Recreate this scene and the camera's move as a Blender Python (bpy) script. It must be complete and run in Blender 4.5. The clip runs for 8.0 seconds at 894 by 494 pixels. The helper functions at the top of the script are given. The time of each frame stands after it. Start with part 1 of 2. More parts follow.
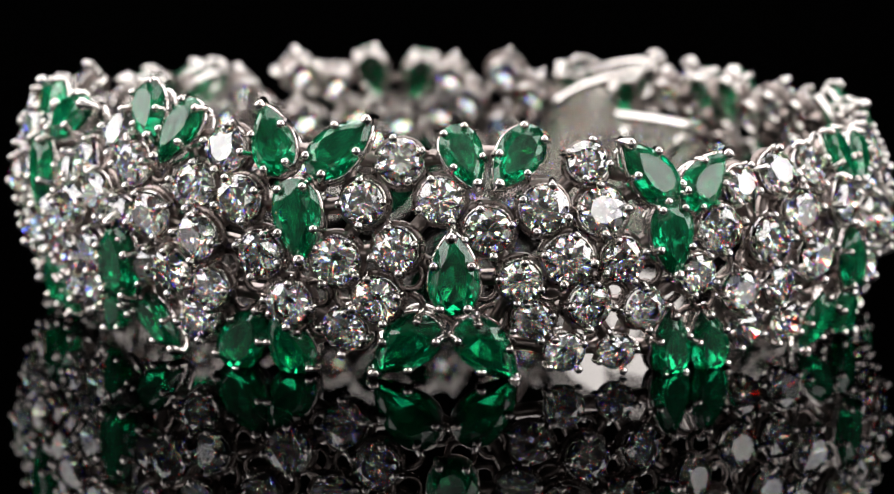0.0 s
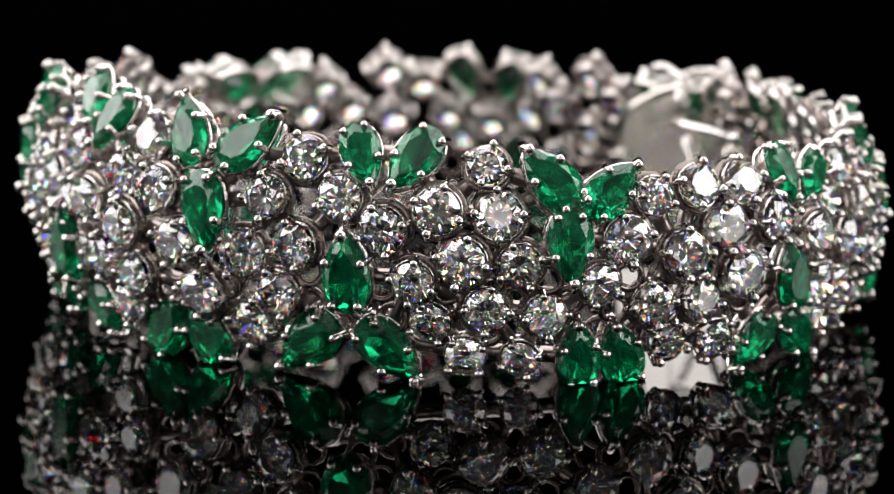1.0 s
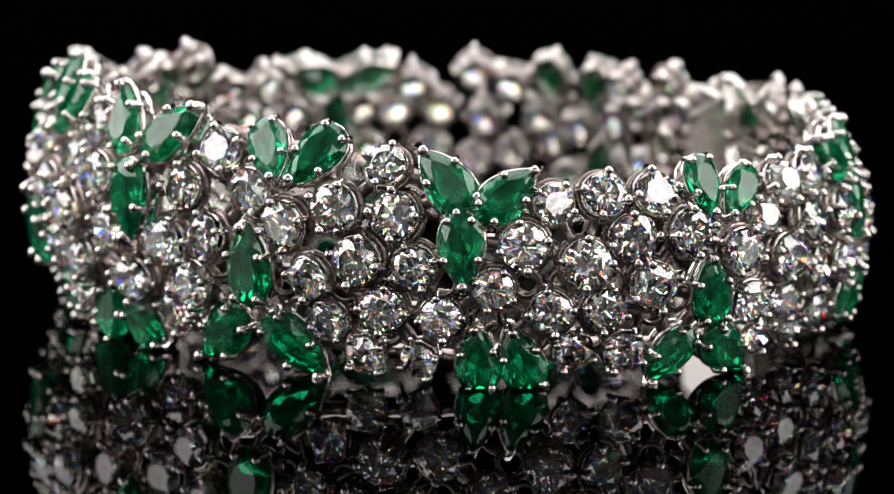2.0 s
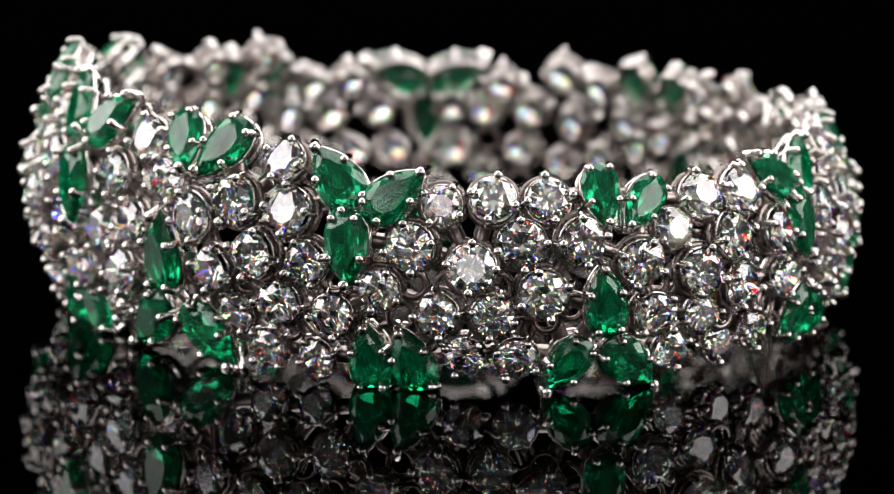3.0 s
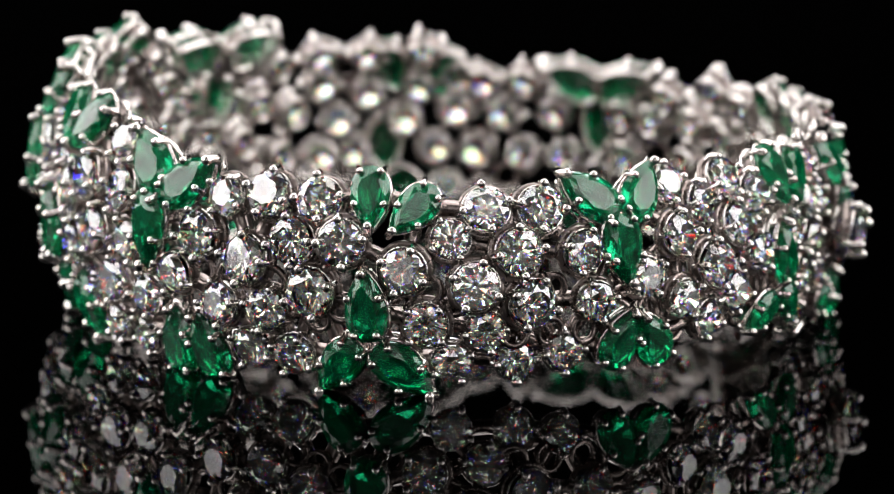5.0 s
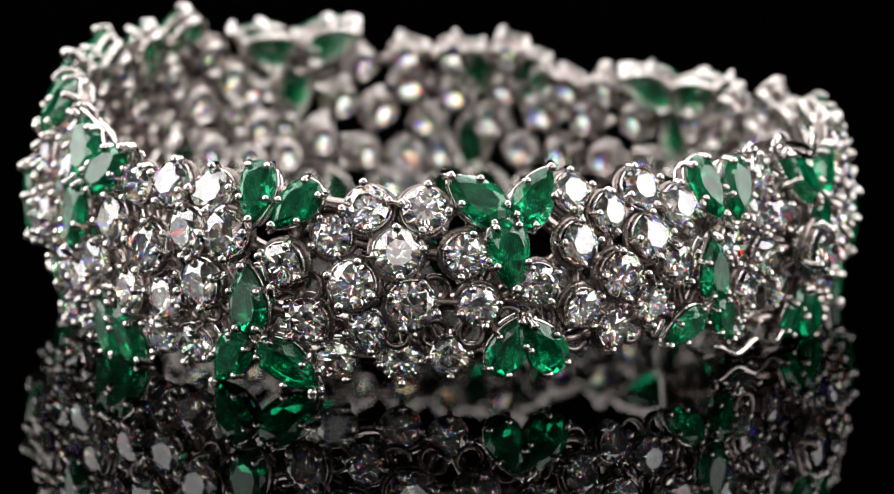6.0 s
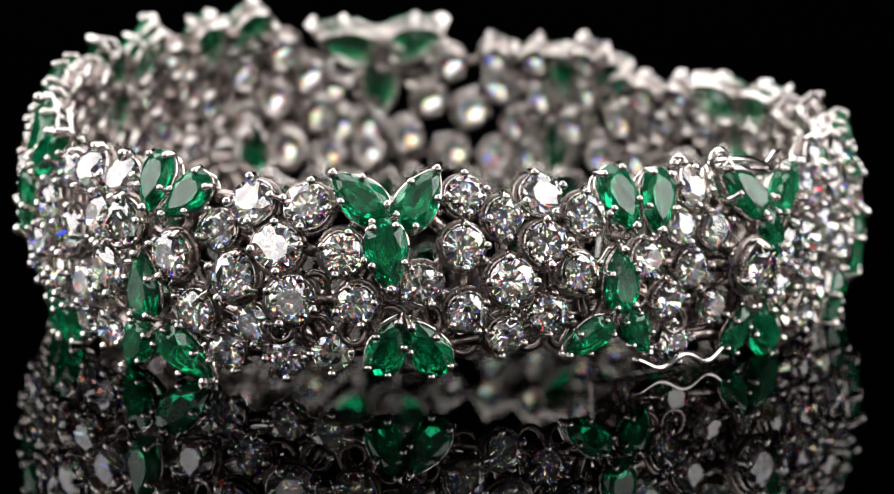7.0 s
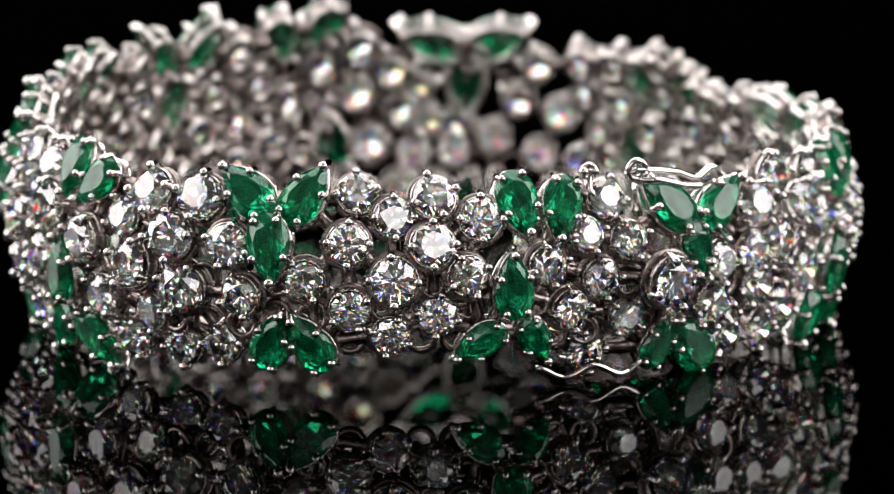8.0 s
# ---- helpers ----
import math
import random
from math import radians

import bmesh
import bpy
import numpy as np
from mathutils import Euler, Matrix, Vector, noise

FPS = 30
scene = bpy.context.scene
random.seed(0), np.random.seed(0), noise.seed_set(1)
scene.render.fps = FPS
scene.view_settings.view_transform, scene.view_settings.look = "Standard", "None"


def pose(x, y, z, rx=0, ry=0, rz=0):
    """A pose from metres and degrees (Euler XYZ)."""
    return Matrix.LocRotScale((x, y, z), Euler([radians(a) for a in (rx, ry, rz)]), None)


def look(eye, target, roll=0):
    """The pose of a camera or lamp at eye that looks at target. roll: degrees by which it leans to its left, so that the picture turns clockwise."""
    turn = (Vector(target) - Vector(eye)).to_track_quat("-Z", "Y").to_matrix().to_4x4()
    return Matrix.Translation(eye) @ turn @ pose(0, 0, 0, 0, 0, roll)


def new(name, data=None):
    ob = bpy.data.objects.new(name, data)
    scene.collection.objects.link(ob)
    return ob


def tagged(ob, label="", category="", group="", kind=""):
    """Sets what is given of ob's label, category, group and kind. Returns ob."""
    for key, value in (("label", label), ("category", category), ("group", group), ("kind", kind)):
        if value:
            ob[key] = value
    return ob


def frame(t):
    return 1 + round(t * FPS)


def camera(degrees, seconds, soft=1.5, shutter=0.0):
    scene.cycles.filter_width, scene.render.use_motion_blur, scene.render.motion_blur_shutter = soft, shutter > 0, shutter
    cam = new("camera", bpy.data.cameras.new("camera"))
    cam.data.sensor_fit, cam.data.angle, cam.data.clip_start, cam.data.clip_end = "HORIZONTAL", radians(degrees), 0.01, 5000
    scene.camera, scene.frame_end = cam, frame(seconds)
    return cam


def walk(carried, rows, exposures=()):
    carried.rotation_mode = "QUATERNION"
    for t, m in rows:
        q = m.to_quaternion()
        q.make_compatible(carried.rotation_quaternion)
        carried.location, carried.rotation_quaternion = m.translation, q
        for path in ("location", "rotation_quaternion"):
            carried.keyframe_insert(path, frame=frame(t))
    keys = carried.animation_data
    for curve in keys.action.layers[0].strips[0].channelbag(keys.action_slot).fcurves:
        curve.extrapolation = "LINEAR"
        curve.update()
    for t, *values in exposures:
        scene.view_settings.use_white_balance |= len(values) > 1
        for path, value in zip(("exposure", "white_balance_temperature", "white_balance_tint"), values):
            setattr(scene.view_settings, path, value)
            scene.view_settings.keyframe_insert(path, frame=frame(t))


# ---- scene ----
cam = camera(11.297, 8.0, soft=1.1)
STAND = look((0, -0.3, 0.06339), (0.00106, -0.00579, 0.00475), 0.408)
walk(cam, [(0.0, STAND), (8.0, STAND)])
cam.data.dof.use_dof, cam.data.dof.focus_distance, cam.data.dof.aperture_fstop = True, 0.276, 45

# ---- light ----
world = bpy.data.worlds.new("studio")
scene.world = world
world.use_nodes = True
world.node_tree.nodes["Background"].inputs[0].default_value = (1.0, 0.96, 0.92, 1)
world.node_tree.nodes["Background"].inputs[1].default_value = 0.11


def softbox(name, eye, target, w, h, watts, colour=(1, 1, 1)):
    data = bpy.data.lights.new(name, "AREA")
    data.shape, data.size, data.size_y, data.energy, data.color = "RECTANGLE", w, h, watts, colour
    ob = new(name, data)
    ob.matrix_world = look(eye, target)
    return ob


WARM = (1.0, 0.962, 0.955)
# Boxes out of view, placed from the glints on rim, stones and clasp.
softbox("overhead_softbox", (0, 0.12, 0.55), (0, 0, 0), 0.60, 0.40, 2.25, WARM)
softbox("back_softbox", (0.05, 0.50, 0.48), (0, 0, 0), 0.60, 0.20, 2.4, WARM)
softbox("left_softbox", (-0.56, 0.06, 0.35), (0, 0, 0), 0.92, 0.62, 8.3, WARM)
# Unseen box added to brighten the right flank.
softbox("added_right_softbox", (0.55, -0.12, 0.34), (0, 0, 0), 0.56, 0.60, 5.2, WARM)
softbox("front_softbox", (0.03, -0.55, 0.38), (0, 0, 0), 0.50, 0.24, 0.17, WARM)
# Unseen strips added around the lens to put sparkle into the diamonds.
softbox("added_front_left_strip", (-0.17, -0.50, 0.17), (0, 0, 0), 0.034, 0.20, 0.078, WARM)
softbox("added_front_right_strip", (0.18, -0.50, 0.19), (0, 0, 0), 0.034, 0.20, 0.078, WARM)
softbox("added_near_left_strip", (-0.075, -0.46, 0.10), (0, 0, 0), 0.026, 0.12, 0.020, WARM)
softbox("added_near_right_strip", (0.080, -0.46, 0.11), (0, 0, 0), 0.026, 0.12, 0.020, WARM)
softbox("added_near_top_strip", (0.0, -0.46, 0.19), (0, 0, 0), 0.18, 0.03, 0.036, WARM)


# ---- materials ----
def material(name):
    m = bpy.data.materials.new(name)
    m.use_nodes = True
    n = m.node_tree.nodes
    return m, n, m.node_tree.links, n["Principled BSDF"]


def make_metal(name, rough, scale, colour):
    m, n, l, p = material(name)
    p.inputs["Metallic"].default_value = 1
    p.inputs["Base Color"].default_value = colour
    tex = n.new("ShaderNodeTexNoise")
    co = n.new("ShaderNodeTexCoord")
    l.new(co.outputs["Object"], tex.inputs["Vector"])
    tex.inputs["Scale"].default_value = scale
    ramp = n.new("ShaderNodeMapRange")
    ramp.inputs["To Min"].default_value, ramp.inputs["To Max"].default_value = rough * 0.7, rough * 1.4
    l.new(tex.outputs["Fac"], ramp.inputs["Value"])
    l.new(ramp.outputs["Result"], p.inputs["Roughness"])
    bump = n.new("ShaderNodeBump")
    bump.inputs["Strength"].default_value, bump.inputs["Distance"].default_value = 0.07, 0.05 if scale < 50 else 0.0001
    l.new(tex.outputs["Fac"], bump.inputs["Height"])
    l.new(bump.outputs["Normal"], p.inputs["Normal"])
    return m


def make_diamond():
    """Clear stone; a share of its light is split into red, green and blue, which gives the fire."""
    m, n, l, p = material("diamond")

    def glass(ior, tint):
        g = n.new("ShaderNodeBsdfGlass")
        g.inputs["IOR"].default_value, g.inputs["Roughness"].default_value, g.inputs["Color"].default_value = ior, 0.03, tint
        return g

    def join(kind, a, b, slot):
        node = n.new(kind)
        l.new(a.outputs[0], node.inputs[slot])
        l.new(b.outputs[0], node.inputs[slot + 1])
        return node

    clear = glass(2.42, (0.985, 0.975, 0.97, 1))
    split = join("ShaderNodeAddShader", join("ShaderNodeAddShader", glass(2.34, (1, 0, 0, 1)), glass(2.42, (0, 1, 0, 1)), 0), glass(2.52, (0, 0, 1, 1)), 0)
    mix = join("ShaderNodeMixShader", clear, split, 1)
    mix.inputs[0].default_value = 0.24
    l.new(mix.outputs[0], n["Material Output"].inputs[0])
    return m


def make_emerald():
    m, n, l, p = material("emerald")
    co = n.new("ShaderNodeTexCoord")
    info = n.new("ShaderNodeObjectInfo")
    tex = n.new("ShaderNodeTexNoise")
    tex.noise_dimensions = "4D"
    tex.inputs["Scale"].default_value, tex.inputs["Detail"].default_value = 2.2, 6
    grain = n.new("ShaderNodeMapping")
    grain.inputs["Scale"].default_value, grain.inputs["Rotation"].default_value = (2.2, 0.7, 1.2), (0, 0, 0.35)
    l.new(co.outputs["Object"], grain.inputs["Vector"])
    l.new(grain.outputs["Vector"], tex.inputs["Vector"])
    l.new(info.outputs["Random"], tex.inputs["W"])
    ramp = n.new("ShaderNodeValToRGB")
    ramp.color_ramp.elements[0].position, ramp.color_ramp.elements[0].color = 0.36, (0.0, 0.11, 0.046, 1)
    ramp.color_ramp.elements[1].position, ramp.color_ramp.elements[1].color = 0.66, (0.012, 0.58, 0.235, 1)
    l.new(tex.outputs["Fac"], ramp.inputs["Fac"])
    l.new(ramp.outputs["Color"], p.inputs["Base Color"])
    p.inputs["Roughness"].default_value = 0.055
    p.inputs["IOR"].default_value = 1.58
    p.inputs["Transmission Weight"].default_value = 0.84
    return m


def make_acrylic():
    m, n, l, p = material("black_acrylic")
    p.inputs["Base Color"].default_value = (0, 0, 0, 1)
    p.inputs["Roughness"].default_value = 0.015
    p.inputs["IOR"].default_value = 1.172
    return m


def make_velvet():
    m, n, l, p = material("black_cloth")
    p.inputs["Base Color"].default_value = (0.002, 0.002, 0.002, 1)
    p.inputs["Roughness"].default_value = 1
    p.inputs["Specular IOR Level"].default_value = 0
    return m


METAL = make_metal("white_gold", 0.065, 3, (0.63, 0.592, 0.565, 1))
# Duller finish; the dark between and behind the stones is in its colour.
SHADED_SATIN = make_metal("shaded_satin_white_gold", 0.26, 3, (0.25, 0.21, 0.195, 1))
PLATE = make_metal("brushed_white_gold", 0.13, 500, (0.76, 0.73, 0.70, 1))
DIAMOND, EMERALD, ACRYLIC, VELVET = make_diamond(), make_emerald(), make_acrylic(), make_velvet()


# ---- meshes ----
def mesh_of(bm, name, mat, smooth=False):
    me = bpy.data.meshes.new(name)
    for f in bm.faces:
        f.smooth = smooth
    bm.to_mesh(me)
    bm.free()
    for one in (mat if isinstance(mat, tuple) else (mat,)):
        me.materials.append(one)
    return me


def hull(points):
    bm = bmesh.new()
    for p in points:
        bm.verts.new(p)
    bmesh.ops.convex_hull(bm, input=list(bm.verts))
    bmesh.ops.dissolve_limit(bm, angle_limit=0.01, verts=list(bm.verts), edges=list(bm.edges))
    bmesh.ops.recalc_face_normals(bm, faces=list(bm.faces))
    return bm


def brilliant(table, crown, pavilion, lower):
    """A round brilliant of radius 1: table, star, kite and girdle facets, mains and lower halves."""
    pts = []
    rise, fall = math.tan(radians(crown)), math.tan(radians(pavilion))
    c = math.cos(math.tau / 16)
    r = (1 + table) * 0.52
    for k in range(8):
        a = math.tau * k / 8
        b = a + math.tau / 16
        pts.append((table * math.cos(a), table * math.sin(a), 0.02 + rise * (1 - table)))
        pts.append((r * math.cos(b), r * math.sin(b), 0.02 + rise * (1 - r * c)))
        pts.append((lower * math.cos(b), lower * math.sin(b), -0.02 - fall * (1 - lower * c) - 0.002))
    for k in range(16):
        a = math.tau * k / 16
        for z in (0.02, -0.02):
            pts.append((math.cos(a), math.sin(a), z))
    pts.append((0, 0, -0.02 - fall))
    return hull(pts)


def drop(a, w):
    """Point of a pear outline, tip up (+y), half length 1, half width w."""
    return w / 0.821 * math.sin(a) * abs(math.sin(a / 2)) ** 0.7, math.cos(a)


def pear(w):
    pts = []
    for k in range(20):
        x, y = drop(math.tau * k / 20, w)
        pts += [(x, y, 0.03), (x, y, -0.03)]
    for k in range(10):
        x, y = drop(math.tau * k / 10, w)
        pts.append((0.60 * x, 0.62 * y - 0.03, 0.25))
        x, y = drop(math.tau * (k + 0.5) / 10, w)
        pts.append((0.83 * x, 0.83 * y - 0.02, 0.155))
        pts.append((0.52 * x, 0.52 * y - 0.03, -0.33))
    pts += [(0, -0.3, -0.5), (0, 0.15, -0.46)]
    return hull(pts)


def tube(bm, pts, radii, sides=6, closed=False):
    """Adds a round wire through pts, with a radius at each."""
    pts = [Vector(p) for p in pts]
    n = len(pts)
    rings = []
    ref = None
    for i, p in enumerate(pts):
        a = pts[(i - 1) % n] if closed or i else p
        b = pts[(i + 1) % n] if closed or i < n - 1 else p
        d = (b - a).normalized()
        if ref is None:
            ref = Vector((0, 0, 1)) if abs(d.z) < 0.9 else Vector((1, 0, 0))
        u = (ref - d * ref.dot(d)).normalized()
        ref = u
        v = d.cross(u)
        r = radii[i] if isinstance(radii, (list, tuple)) else radii
        rings.append([bm.verts.new(p + r * (math.cos(math.tau * k / sides) * u + math.sin(math.tau * k / sides) * v)) for k in range(sides)])
    for i in range(n if closed else n - 1):
        r0, r1 = rings[i], rings[(i + 1) % n]
        for k in range(sides):
            bm.faces.new((r0[k], r0[(k + 1) % sides], r1[(k + 1) % sides], r1[k]))
    if not closed:
        bm.faces.new(rings[0][::-1])
        bm.faces.new(rings[-1])
    return bm


def circle(r, z, n=20):
    return [(r * math.cos(math.tau * k / n), r * math.sin(math.tau * k / n), z) for k in range(n)]


def claw(bm, foot, belly, tip, r):
    """A tapering claw that ends in a rounded bead."""
    foot, belly, tip = Vector(foot), Vector(belly), Vector(tip)
    d = (tip - belly).normalized() * r
    tube(bm, [foot, foot.lerp(belly, 0.55), belly, belly.lerp(tip, 0.5), tip - d * 0.3, tip + d * 0.3, tip + d * 0.9, tip + d * 1.3, tip + d * 1.5],
         [r * 0.85, r * 0.9, r, r * 0.92, r * 1.1, r * 1.3, r * 1.15, r * 0.75, r * 0.2], 8)


def cup(bm, lower, upper):
    """A thin wall between two outlines, satiny and darkened like the back of the setting."""
    a, b = [bm.verts.new(p) for p in lower], [bm.verts.new(p) for p in upper]
    for k in range(len(a)):
        bm.faces.new((a[k], a[(k + 1) % len(a)], b[(k + 1) % len(a)], b[k]))


def shade_satin(bm, start):
    # Faces from start on take the metal with shade in its colour.
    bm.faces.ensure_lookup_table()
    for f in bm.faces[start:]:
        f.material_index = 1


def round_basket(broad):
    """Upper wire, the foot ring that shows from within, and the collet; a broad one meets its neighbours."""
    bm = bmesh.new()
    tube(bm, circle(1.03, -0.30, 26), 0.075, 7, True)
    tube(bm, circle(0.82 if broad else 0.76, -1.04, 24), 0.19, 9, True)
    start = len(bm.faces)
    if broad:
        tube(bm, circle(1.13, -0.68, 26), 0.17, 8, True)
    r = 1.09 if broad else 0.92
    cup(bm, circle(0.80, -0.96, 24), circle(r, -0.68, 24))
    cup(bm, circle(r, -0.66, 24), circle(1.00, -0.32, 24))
    shade_satin(bm, start)
    return bm


def pear_outline(w, s, z, n=30, dy=0.0):
    return [(s * drop(math.tau * (k + 0.5) / n, w)[0], s * drop(math.tau * (k + 0.5) / n, w)[1] + dy, z) for k in range(n)]


def pear_basket(w):
    bm = bmesh.new()
    tube(bm, pear_outline(w, 0.96, -0.16), 0.075, 7, True)
    tube(bm, pear_outline(w, 0.86, -0.56, dy=-0.03), 0.105, 8, True)
    start = len(bm.faces)
    # Wall added round the blunt end to stop light passing through the emerald.
    lower, upper = pear_outline(w, 0.86, -0.56, dy=-0.03), pear_outline(w, 0.96, -0.16)
    low, high = [bm.verts.new(p) for p in lower[8:22]], [bm.verts.new(p) for p in upper[8:22]]
    for k in range(len(low) - 1):
        bm.faces.new((low[k], low[k + 1], high[k + 1], high[k]))
    shade_satin(bm, start)
    return bm


DIAMOND_MESHES = [mesh_of(brilliant(*cut), "diamond", DIAMOND)
                  for cut in ((0.57, 34.5, 40.8, 0.21), (0.60, 33.0, 41.6, 0.25), (0.55, 35.5, 40.2, 0.19), (0.62, 32.0, 42.4, 0.28))]
BASKET_MESHES = [mesh_of(round_basket(broad), "basket", (METAL, SHADED_SATIN), True) for broad in (False, True)]
_bm = bmesh.new()
claw(_bm, (0.92, 0, -0.95), (1.23, 0, -0.10), (1.07, 0, 0.17), 0.175)
CLAW_MESH = mesh_of(_bm, "claw", METAL, True)
PEAR_W = 0.60
PEAR_MESH = mesh_of(pear(PEAR_W), "emerald", EMERALD)
PEAR_BASKET_MESH = mesh_of(pear_basket(PEAR_W), "basket", (METAL, SHADED_SATIN), True)
_bm = bmesh.new()
claw(_bm, (0.0, 0.72, -0.5), (0, 1.09, -0.02), (0, 0.93, 0.20), 0.125)
TIP_CLAW_MESH = mesh_of(_bm, "claw", METAL, True)
PEAR_CLAWS = []
for a in (75, 150, 210, 285):
    x, y = drop(radians(a), PEAR_W)
    _bm = bmesh.new()
    claw(_bm, (0.8 * x, 0.8 * y - 0.03, -0.5), (1.09 * x, 1.06 * y, -0.02), (0.90 * x, 0.91 * y, 0.18), 0.095)
    PEAR_CLAWS.append(mesh_of(_bm, "claw", METAL, True))


# ---- setting ----
def make_floor():
    bm = bmesh.new()
    bmesh.ops.create_grid(bm, x_segments=1, y_segments=1, size=3)
    ob = new("floor", mesh_of(bm, "floor", ACRYLIC))
    tagged(ob, "glossy black acrylic sheet mirroring the bracelet", "floor", kind="structure")


def make_backdrop():
    # Out of view; added so the floor mirrors black instead of the ambient light.
    bm = bmesh.new()
    bmesh.ops.create_cube(bm, size=1, matrix=Matrix.Translation((0, 0.9, 0.45)) @ Matrix.Diagonal((3.0, 0.02, 0.9, 1)))
    ob = new("backdrop", mesh_of(bm, "backdrop", VELVET))
    tagged(ob, "unseen black cloth added behind to keep ambient light out of the floor's mirror", "backdrop", kind="structure")


make_floor()
make_backdrop()

# ---- bracelet ----
bracelet = new("bracelet")
tagged(bracelet, "white gold bracelet set with round diamonds and pear emeralds", "bracelet")


BAND = (28.116, -0.375, 1.386, -0.511, 0.603, -0.608, -0.397, 0.103, -0.024, 0.148, -1.721)


def middle(phi):
    """Height of the band's middle line, in mm."""
    return 7.4 + 1.3 * math.cos(radians(phi - 320))


def radius(phi, z):
    """Distance of the stones from the turning axis, in mm: a soft oval that bulges at mid height."""
    a, u = radians(phi), (z - middle(phi)) / 6.0
    terms = (1, math.cos(a), math.sin(a), math.cos(2 * a), math.sin(2 * a), math.cos(3 * a), math.sin(3 * a),
             math.cos(4 * a), math.sin(4 * a), u, u * u)
    return sum(c * t for c, t in zip(BAND, terms)) + 1.2 * math.exp(-(((phi % 360) - 271) / 9) ** 2)


def band_point(phi, z, lift=0.0):
    r, a = radius(phi, z) + lift, radians(phi)
    return Vector((r * math.sin(a), -r * math.cos(a), z)) * 0.001


def seat(phi, z, lift=0.0):
    """Axes of a stone on the band: z outwards, y up along the band; the settings stand steeper than the band curves."""
    p = band_point(phi, z, lift)
    across = band_point(phi + 2, z) - band_point(phi - 2, z)
    up = band_point(phi, z + 0.8) - band_point(phi, z - 0.8)
    out = Vector((p.x, p.y, 0)).normalized()
    up -= out * up.dot(out) * (0.65 if z < middle(phi) else 0.2)
    n = across.cross(up).normalized()
    x = across.normalized()
    m = Matrix((x, n.cross(x), n)).transposed().to_4x4()
    m.translation = p
    return m


def child(name, data, parent, m, label=""):
    ob = new(name, data)
    ob.parent = parent
    ob.matrix_basis = m
    if label:
        ob["label"] = label
    return ob


rng = random.Random(5)
SEATS = []  # angle, height, half size, foot of the setting


def add_diamond(phi, z, d, lift=0.0):
    s = d * 0.0005
    z = max(z, 0.62 * d + 0.05)
    tilt = pose(0, 0, 0, rng.uniform(-8, 8), rng.uniform(-8, 8), rng.uniform(-24, 24))
    m = seat(phi, z, lift - 0.3) @ tilt @ Matrix.Diagonal((s, s, s, 1))
    ob = child("diamond_setting", BASKET_MESHES[z > 2.7 and not 170 < phi < 320], bracelet, m)
    child("diamond", rng.choice(DIAMOND_MESHES), ob, Matrix(), "round brilliant-cut diamond")
    turn = rng.uniform(-20, 20)
    for k in range(4):
        child("claw", CLAW_MESH, ob, pose(0, 0, 0, 0, 0, 90 * k + turn + rng.uniform(-5, 5)))
    SEATS.append((phi, z, d / 2, m @ Vector((0, 0, -0.7)), m, "diamond"))


def add_emerald(phi, z, length, spin, lift=-0.05):
    s = length * 0.00052
    tilt = pose(0, 0, 0, rng.uniform(-5, 5), rng.uniform(-5, 5), spin)
    m = seat(phi, z, lift) @ tilt @ Matrix.Diagonal((s, s, s, 1))
    ob = child("emerald_setting", PEAR_BASKET_MESH, bracelet, m)
    child("emerald", PEAR_MESH, ob, Matrix(), "pear-cut green emerald")
    child("claw", TIP_CLAW_MESH, ob, Matrix())
    for me in PEAR_CLAWS:
        child("claw", me, ob, Matrix())
    SEATS.append((phi, z, length * 0.27, m @ Vector((0, -0.2, -0.35)), m, "emerald"))


# emeralds, cluster by cluster round the band
for row in ((-46.6, 15.6, 4.47, -142), (-39.6, 14.8, 4.52, 161), (-48.9, 6.2, 5.5, -6), (-54.9, 2.2, 4.3, 136), (-45.1, 2.0, 4.5, -130)):
    add_emerald(*row)
for row in ((-23.7, 14.9, 4.60, 22), (-13.2, 14.7, 4.93, -46), (-18.3, 10.2, 5.12, -170), (-28.7, 2.1, 5.1, -34), (-21.6, 1.9, 4.8, 22)):
    add_emerald(*row)
for row in ((4.6, 14.3, 4.25, -158), (11.9, 14.2, 4.65, 144), (3.0, 7.2, 5.2, 2), (-3.8, 2.1, 5.3, 132), (8.4, 1.9, 5.1, -138)):
    add_emerald(*row)
for row in ((30.3, 13.1, 4.86, 41), (38.0, 12.4, 4.53, -49), (32.1, 9.0, 4.69, -177), (34.6, 1.8, 4.5, 5), (40.3, 1.8, 4.6, 18)):
    add_emerald(*row)
for row in ((63.6, 12.4, 3.99, -178), (68.8, 11.8, 3.89, 137), (63.4, 5.9, 4.4, 5), (59.6, 1.7, 4.2, 143), (67.7, 1.6, 4.6, -132)):
    add_emerald(*row)
for row in ((90.6, 12.4, 4.35, 50), (98.0, 12.3, 4.24, -33), (94.3, 9.0, 4.4, -174), (94.4, 3.2, 3.96, -21), (99.0, 3.1, 4.11, 32)):
    add_emerald(*row)
for row in ((125.3, 11.6, 4.25, -168), (131.3, 11.2, 4.1, 168), (124.2, 6.7, 4.1, 2), (120.0, 3.1, 3.58, 122), (127.4, 3.1, 3.29, -149)):
    add_emerald(*row)
for row in ((147.5, 11.0, 4.50, 42), (156.1, 10.7, 4.24, -50), (151.0, 7.8, 3.69, -168), (145.8, 2.1, 3.50, -25), (151.5, 1.8, 4.64, 40)):
    add_emerald(*row)


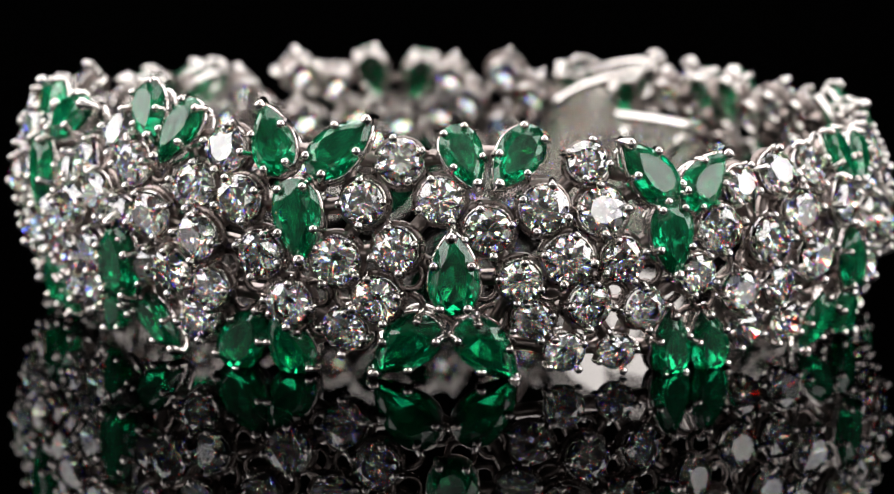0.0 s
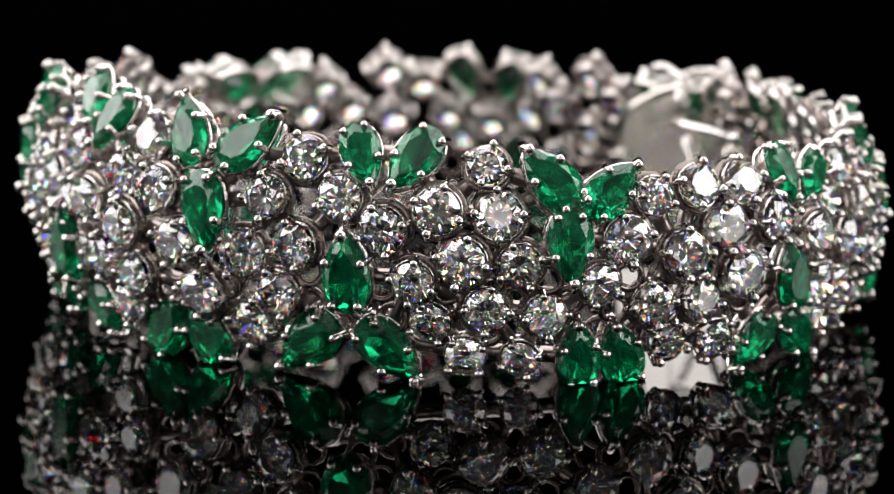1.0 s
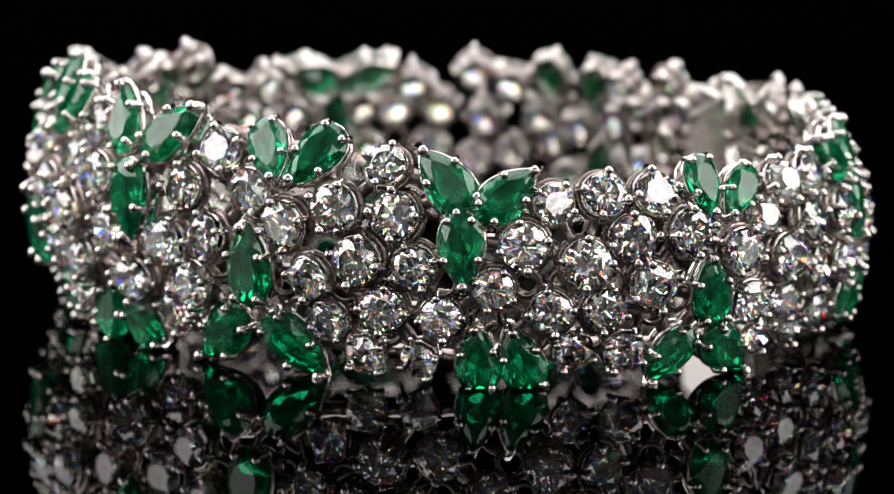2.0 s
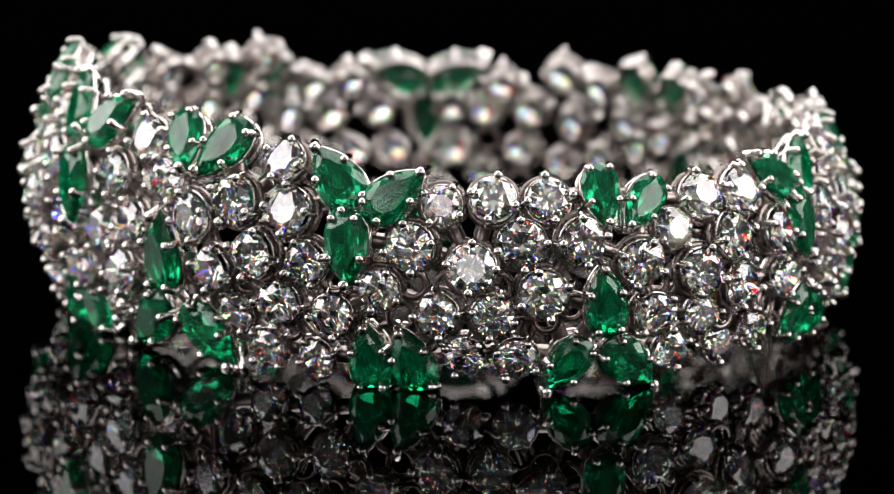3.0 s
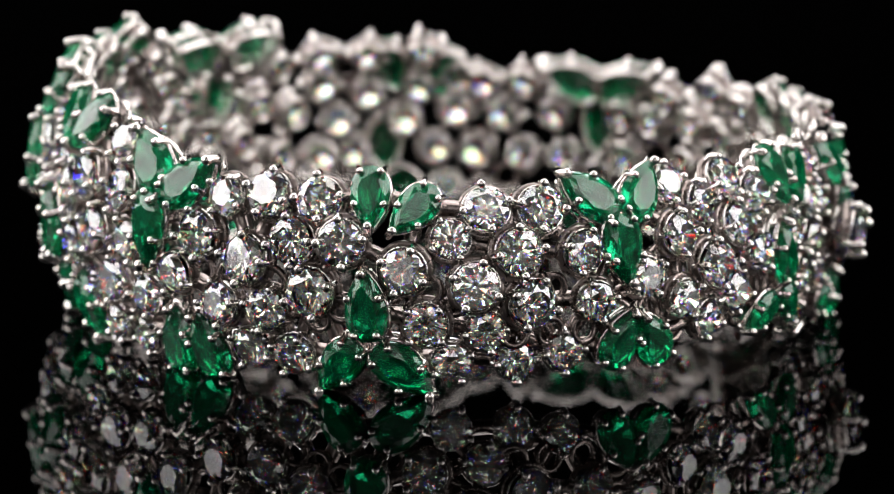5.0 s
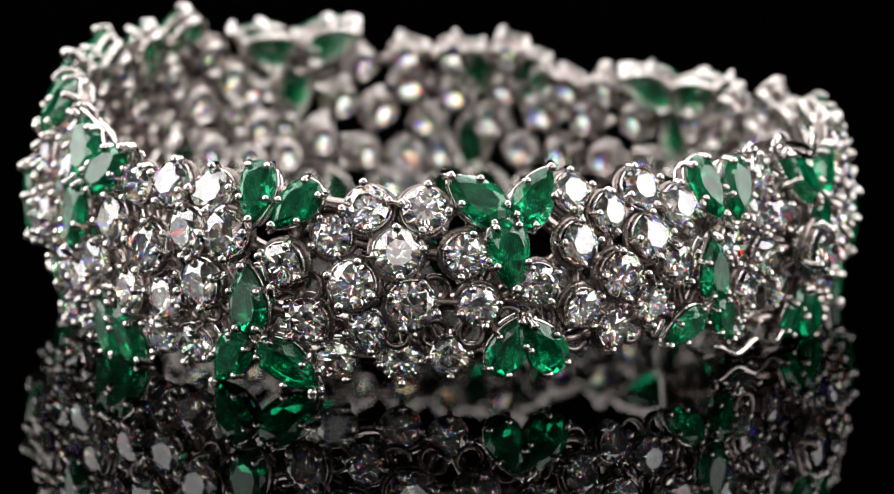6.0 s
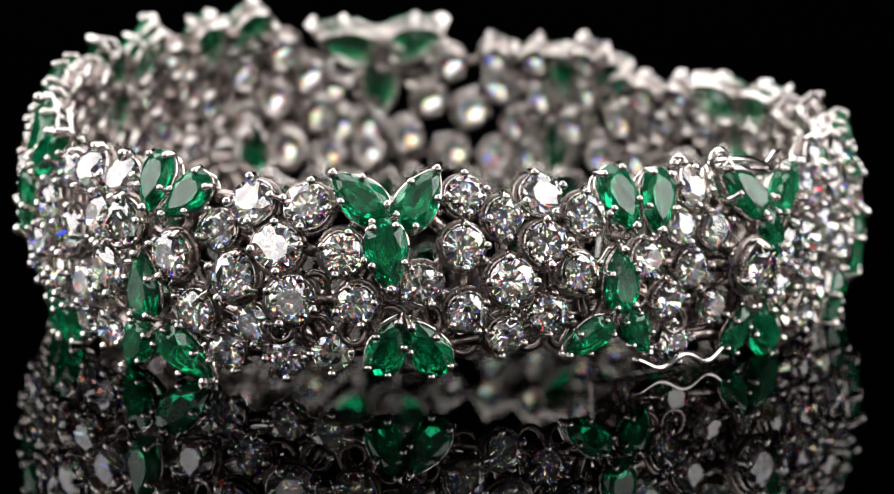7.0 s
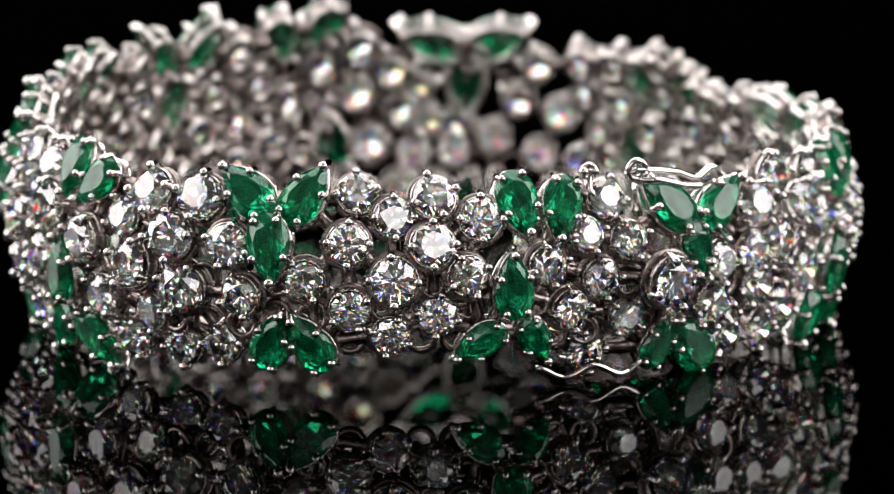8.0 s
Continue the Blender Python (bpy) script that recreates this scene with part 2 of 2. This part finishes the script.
def butterfly(phi):
    """Two leaves over a hanging drop, and a pair at the lower edge."""
    z = middle(phi)
    for row in ((phi - 4.6, z + 4.2, 4.9, 66), (phi + 4.6, z + 4.2, 4.9, -66), (phi, z + 0.4, 4.7, -178),
                (phi - 2.6, z - 5.2, 4.4, -18), (phi + 2.8, z - 5.3, 4.5, 20)):
        add_emerald(*row)


butterfly(223.8)
for row in ((-77.2, 14.4, 4.9, 68), (-66.0, 14.3, 5.1, -69), (-71.5, 10.3, 5.0, -176), (-78, 2.6, 4.5, -18), (-72, 2.4, 4.5, 20)):
    add_emerald(*row)
for row in ((257.2, 12.0, 4.2, 165), (249.2, 11.4, 4.2, -160), (258.6, 6.6, 4.6, 3), (254.6, 2.6, 4.5, 138), (262.6, 2.6, 4.6, -142)):
    add_emerald(*row)
for row in ((189.0, 11.2, 4.1, 160), (182.2, 11.0, 4.1, -165), (181.5, 4.9, 4.6, 3), (177.5, 1.6, 4.4, 138), (186.0, 1.6, 4.4, -142)):
    add_emerald(*row)

# diamonds: angle, height, width, lift
for row in (
    (-61.0, 8.9, 2.81, 0.05), (-59.6, 11.8, 2.68, -0.32), (-55.8, 6.2, 2.82, 0.11), (-53.8, 10.0, 2.82, -0.04),
    (-53.4, 13.9, 2.82, -0.48), (-47.2, 12.4, 2.82, -0.05), (-41.9, 9.5, 2.82, 0.36), (-38.2, 6.1, 2.78, 0.57),
    (-35.5, 11.6, 2.82, -0.18), (-35.4, 3.1, 2.73, 0.64), (-33.1, 8.6, 2.82, 0.69), (-32.0, 5.3, 2.52, 0.50),
    (-31.0, 14.1, 2.82, 0.00), (-27.5, 11.2, 2.82, 0.18), (-24.2, 7.8, 2.85, -0.07), (-20.4, 4.7, 2.80, 0.20),
):
    add_diamond(*row)
for row in (
    (-13.4, 7.6, 2.96, -0.49), (-12.7, 3.0, 2.90, 0.07), (-9.6, 11.4, 2.72, -0.21), (-7.6, 5.3, 2.86, 0.28),
    (-5.1, 8.5, 2.81, -0.32), (-4.5, 13.9, 2.79, -0.44), (1.3, 11.6, 2.79, -0.56), (7.6, 9.8, 2.96, -0.08),
    (11.8, 6.7, 2.60, 0.38), (14.2, 3.9, 2.56, -0.11), (15.1, 11.2, 2.93, 0.29), (18.3, 8.0, 3.00, 0.08),
    (19.2, 1.7, 2.54, 0.52), (21.8, 4.9, 2.78, 0.02), (22.0, 13.9, 2.55, 0.07), (23.3, 10.9, 2.97, -0.23),
):
    add_diamond(*row)
for row in (
    (26.0, 7.7, 2.75, -0.30), (26.7, 1.5, 2.37, 0.42), (29.6, 4.5, 2.63, -0.05), (36.2, 6.5, 2.50, 0.10),
    (39.9, 9.2, 2.94, -0.21), (43.3, 5.0, 2.68, 0.02), (44.0, 11.8, 2.46, -0.12), (47.1, 2.2, 2.58, -0.26),
    (47.5, 8.1, 2.97, -0.04), (50.3, 5.0, 2.60, -0.18), (50.3, 12.3, 2.74, 0.11), (53.5, 2.1, 2.67, 0.07),
    (53.7, 9.5, 2.99, -0.29), (56.2, 6.4, 3.00, -0.12), (57.1, 12.2, 2.79, 0.04), (60.5, 9.8, 2.81, 0.69),
):
    add_diamond(*row)
for row in (
    (67.7, 8.2, 2.75, 0.45), (70.3, 4.7, 2.66, 0.04), (73.2, 10.0, 2.45, -0.35), (73.6, 2.1, 2.46, -0.24),
    (76.0, 7.3, 2.88, 0.34), (77.4, 11.9, 2.82, 0.14), (77.5, 4.2, 2.47, -0.49), (81.3, 9.3, 2.91, 0.23),
    (81.5, 2.1, 2.49, -0.54), (83.0, 6.0, 2.94, 0.01), (84.3, 11.8, 2.81, 0.02), (87.4, 2.6, 2.47, -0.35),
    (89.2, 9.1, 2.60, 0.34), (90.7, 5.9, 2.40, 0.15), (98.3, 7.0, 2.45, -0.35), (103.6, 9.4, 2.56, 0.00),
):
    add_diamond(*row)
for row in (
    (104.0, 12.3, 2.45, -0.73), (104.0, 5.3, 2.41, 0.06), (108.8, 3.6, 2.32, 0.00), (109.0, 10.9, 2.39, -0.43),
    (109.3, 7.2, 2.88, 0.24), (114.0, 9.4, 2.69, 0.35), (114.1, 12.2, 2.63, 0.04), (114.6, 4.9, 2.50, -0.38),
    (118.5, 7.4, 2.47, 0.22), (120.2, 10.8, 2.61, -0.04), (129.3, 7.7, 2.35, -0.24), (132.4, 4.8, 2.43, -0.06),
    (134.8, 9.5, 2.25, 0.00), (135.4, 1.8, 2.47, -0.48), (136.9, 6.6, 2.41, -0.36), (138.3, 11.6, 2.43, 0.00),
):
    add_diamond(*row)
for row in (
    (140.6, 4.0, 2.25, -0.17), (141.3, 8.9, 2.41, -0.32), (145.1, 6.4, 3.10, 1.75), (154.7, 4.1, 2.68, -0.01),
    (154.7, 7.0, 2.72, 0.39), (159.7, 1.9, 2.82, -0.75), (161.6, 7.2, 2.45, -0.17), (163.2, 4.8, 2.60, -0.30),
    (163.4, 10.1, 2.82, -0.11), (168.1, 7.4, 2.82, -0.39), (171.8, 2.7, 2.82, -0.96), (173.7, 5.2, 2.72, -0.24),
    (173.9, 9.5, 2.82, -0.09),
):
    add_diamond(*row)
# diamonds of the far stretch that show from within: angle, height
for row in (
    (178.5, 8.5), (185.0, 7.7), (189.2, 6.6), (191.8, 8.3), (195.7, 5.3), (195.8, 10.8),
    (200.0, 8.1), (201.6, 11.7), (201.8, 4.7), (207.3, 8.8), (208.5, 5.6), (211.5, 10.8),
    (214.3, 8.6), (218.9, 5.7), (229.2, 5.4), (231.2, 8.8), (235.8, 11.2), (236.0, 5.4),
    (239.3, 8.6), (242.6, 10.9), (243.6, 5.8), (246.5, 11.3), (247.2, 8.8), (250.6, 5.8),
):
    add_diamond(*row, rng.uniform(2.5, 2.8))
for row in (
    (255.4, 7.9), (261.2, 9.9), (265.5, 7.7), (268.3, 10.6), (269.1, 5.1), (269.1, 12.9),
    (273.8, 8.5), (276.8, 5.4), (277.2, 12.3), (280.2, 9.6), (284.1, 6.7), (290.4, 5.5),
    (294.9, 7.7), (295.8, 10.7), (311.9, 8.9), (316.2, 6.0),
):
    add_diamond(*row, rng.uniform(2.5, 2.8))


def fill_back():
    """The other diamonds of the far stretch, in five staggered rows below its uneven upper edge."""
    for j in range(5):
        phi = 166 + (j % 2) * 2.8
        while phi < 319:
            top = 11.2 if phi < 252 else 13.2
            low = middle(phi) - 5.4
            z = low + (top - low) * j / 4 + 0.2 * math.sin(phi * 0.31 + j * 1.3) + rng.uniform(-0.3, 0.3)
            d = rng.uniform(2.45, 2.8)
            p = band_point(phi, z)
            near = min((p - band_point(q[0], q[1])).length * 1000 - q[2] - d / 2 for q in SEATS)
            if near > -0.28:
                add_diamond(phi + rng.uniform(-0.4, 0.4), z, d, rng.uniform(-0.3, 0.3))
                phi += 5.4
            else:
                phi += 0.5


fill_back()


# ---- links between the settings ----
def wire_between(bm, s, q, r):
    """A wire from collet wall to collet wall, clear of the stones."""
    a, b = s[3], q[3]
    way = (b - a).normalized()
    a, b = a + way * s[2] * 0.00086, b - way * q[2] * 0.00086
    if (b - a).dot(way) < 0.0001:
        return
    mid = (a + b) / 2
    out = Vector((mid.x, mid.y, 0)).normalized()
    tube(bm, [a, a.lerp(b, 0.3) - out * 0.00025, b.lerp(a, 0.3) - out * 0.00025, b], r, 5)


def add_links():
    """Bars that join each setting to its neighbours, behind the stones."""
    rest = bmesh.new()
    done = 0
    for i, s in enumerate(SEATS):
        for q in SEATS[i + 1:]:
            gap = (s[3] - q[3]).length
            seen = -50 < (s[0] + 180) % 360 - 180 < 165
            low = s[1] < 7 and q[1] < 7
            if gap > ((0.0053 if low else 0.0043) if seen else 0.0034) or (gap > 0.0042 and s[5] == q[5] == "emerald"):
                continue
            if seen and done < 290:
                bm = bmesh.new()
                wire_between(bm, s, q, 0.00054)
                if not bm.verts:
                    bm.free()
                    continue
                child("link", mesh_of(bm, "link", SHADED_SATIN, True), bracelet, Matrix())
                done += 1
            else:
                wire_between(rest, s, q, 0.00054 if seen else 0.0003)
    ob = child("link_lattice", mesh_of(rest, "link_lattice", SHADED_SATIN, True), bracelet, Matrix())
    tagged(ob, kind="stuff")


add_links()


def add_rings():
    """Small jump rings that fill the lattice between the settings."""
    bm = bmesh.new()
    tube(bm, circle(0.00085, 0, 16), 0.00024, 6, True)
    ring = mesh_of(bm, "jump_ring", SHADED_SATIN, True)
    feet = [q[3] for q in SEATS]
    spots = [(172 + i * 1.75, middle(172 + i * 1.75) + (j - 3.5) * 1.45, -1.0, 0.0020) for i in range(84) for j in range(1, 8)]
    spots = [q for q in spots if q[1] < (11.0 if q[0] < 252 else 13.0)]
    spots += [(i * 1.5 - 45, 3.3 + j * 0.7, -1.2, 0.0017) for i in range(140) for j in range(6)]
    for phi, z, lift, clear in spots:
        p = band_point(phi, z, lift)
        if min((p - f).length for f in feet) > clear:
            m = seat(phi, z, lift) @ pose(0, 0, 0, rng.uniform(-12, 12), rng.uniform(-12, 12), 0)
            child("jump_ring", ring, bracelet, m)
            feet.append(p)


add_rings()


# ---- clasp ----
def curved_plate(phi0, phi1, z0, top0, top1, r, thick):
    """A plate bent round the axis, its upper edge running from top0 to top1 (mm)."""
    bm = bmesh.new()
    n, lean = 10, 0.12
    cols = []
    for k in range(n + 1):
        f = k / n
        a = radians(phi0 + (phi1 - phi0) * f)
        top = top0 + (top1 - top0) * f
        cols.append([bm.verts.new(((rr + lean * (zz - top)) * math.sin(a) * 0.001, -(rr + lean * (zz - top)) * math.cos(a) * 0.001, zz * 0.001))
                     for rr, zz in ((r, z0), (r + thick, z0), (r + thick, top), (r, top))])
    for a, b in zip(cols, cols[1:]):
        for k in range(4):
            bm.faces.new((a[k], a[(k + 1) % 4], b[(k + 1) % 4], b[k]))
    bm.faces.new(cols[0])
    bm.faces.new(cols[-1][::-1])
    bmesh.ops.recalc_face_normals(bm, faces=list(bm.faces))
    bmesh.ops.bevel(bm, geom=[e for e in bm.edges if len(e.link_faces) == 2 and e.calc_face_angle(0) > 0.8],
                    offset=0.00015, segments=2, affect="EDGES")
    return bm


def along(phi0, phi1, points, r):
    """Wire points from (share of the way, height, extra radius)."""
    out = []
    for f, z, dr in points:
        a = radians(phi0 + (phi1 - phi0) * f)
        rr = r + dr
        out.append(Vector((rr * math.sin(a), -rr * math.cos(a), z)) * 0.001)
    return out


def wire_part(name, paths, r, parent, label=""):
    """One part made of one or more round wires."""
    bm = bmesh.new()
    for path in paths:
        tube(bm, path, r, 8)
    return child(name, mesh_of(bm, name, METAL, True), parent, Matrix(), label)


def add_clasp():
    box = child("clasp_box", mesh_of(curved_plate(126.5, 145.6, 1.2, 9.45, 9.45, 22.9, 0.9), "clasp_box", PLATE), bracelet, Matrix(),
                "polished white gold clasp box with an engraved chevron")
    tongue = child("clasp_tongue", mesh_of(curved_plate(146.3, 158.8, 1.2, 11.9, 9.6, 23.7, 0.8), "clasp_tongue", PLATE), bracelet, Matrix(),
                   "polished white gold clasp tongue with a slanting top")
    for phi0, phi1, down in ((129.0, 136.0, True), (136.0, 143.0, False)):
        share = [k / 6 if down else 1 - k / 6 for k in range(7)]
        wire_part("ridge", [along(phi0, phi1, [(k / 6, 8.8 - 3.8 * f, -0.1 - 0.46 * f) for k, f in enumerate(share)], 22.9)], 0.0003, box)
    wire_part("rim", [along(126.8, 145.4, [(k / 10, 9.6, 0.05) for k in range(11)], 22.9)], 0.00034, box, "bright rounded rim of the clasp box")
    wire_part("rim", [along(146.6, 158.6, [(k / 10, 12.1 - 1.1 * k / 10 - 1.3 * (k / 10) ** 2, 0.2) for k in range(11)], 23.7)], 0.00036, tongue,
              "bright rounded rim of the clasp tongue")
    wire_part("side_rib", [along(146.7, 146.7, [(0, 12.1 - 1.07 * k, -0.1 * k) for k in range(10)], 23.8)], 0.0003, tongue,
              "bright upright rib of the clasp tongue")
    upper = ((0, 12.9, 0), (0.1, 13.15, 0.1), (0.3, 13.0, 0.2), (0.48, 12.8, 0.25), (0.62, 12.35, 0.3), (0.70, 12.3, 0.3), (0.82, 12.8, 0.2), (0.92, 12.8, 0.1), (1, 12.2, 0))
    lower = ((0.1, 12.6, 0.5), (0.3, 12.45, 0.6), (0.5, 12.0, 0.65), (0.66, 11.8, 0.6), (0.8, 12.1, 0.5))
    eye = along(141, 158, upper, 26.3)[1]
    spin = Matrix.Translation(eye) @ pose(0, 0, 0, 90, 0, 141)
    head = [spin @ (Vector(p) * 0.00062) for p in circle(1, 0, 12)]
    wire_part("safety_catch", [along(141, 158, upper, 26.3), along(141, 158, lower, 26.3), head + head[:1]], 0.00024, bracelet, "thin wavy wire safety catch")
    wave = [(k / 24, 0.75 + 0.35 * math.cos(k * 0.62), 0.3 * math.sin(k * 0.13)) for k in range(25)]
    wire_part("lower_safety_catch", [along(128, 147, wave, 26.6)], 0.0002, bracelet, "thin wavy wire catch at the lower edge")
    bm = bmesh.new()
    a = radians(135.5)
    c = Vector((26.3 * math.sin(a), -26.3 * math.cos(a), 13.3)) * 0.001
    side = Vector((math.cos(a), math.sin(a), 0))
    for step in (-1, 1):
        bmesh.ops.create_uvsphere(bm, u_segments=12, v_segments=8, radius=0.00034, matrix=Matrix.Translation(c + side * 0.00036 * step))
    tube(bm, [c + side * 0.00052 * x + Vector((0, 0, 0.00045 * z)) for x, z in ((-1, 0), (-0.7, 0.7), (0, 1), (0.7, 0.7), (1, 0), (0.7, -0.7), (0, -1), (-0.7, -0.7))], 0.00017, 6, True)
    tube(bm, [c - Vector((0, 0, 0.0003)), c - Vector((0, 0, 0.0024))], 0.00028, 8)
    child("catch_stud", mesh_of(bm, "catch_stud", METAL, True), bracelet, Matrix(), "round stud for the safety catch")


add_clasp()

# seconds and degrees by which the bracelet has turned on its stand
TURN = ((0, -0.00), (0.5, 6.85), (1, 14.37), (1.5, 21.27), (1.7, 24.03), (2.8, 39.97), (3, 42.69), (3.5, 49.57), (4, 57.09), (4.5, 63.94), (4.7, 66.67), (5.8, 82.37), (6, 85.08), (6.5, 91.93), (7, 99.42), (7.5, 106.25), (8, 113.72))


def motions():
    walk(bracelet, [(t, pose(0, 0, 0, 0, 0, -turn)) for t, turn in TURN])


motions()
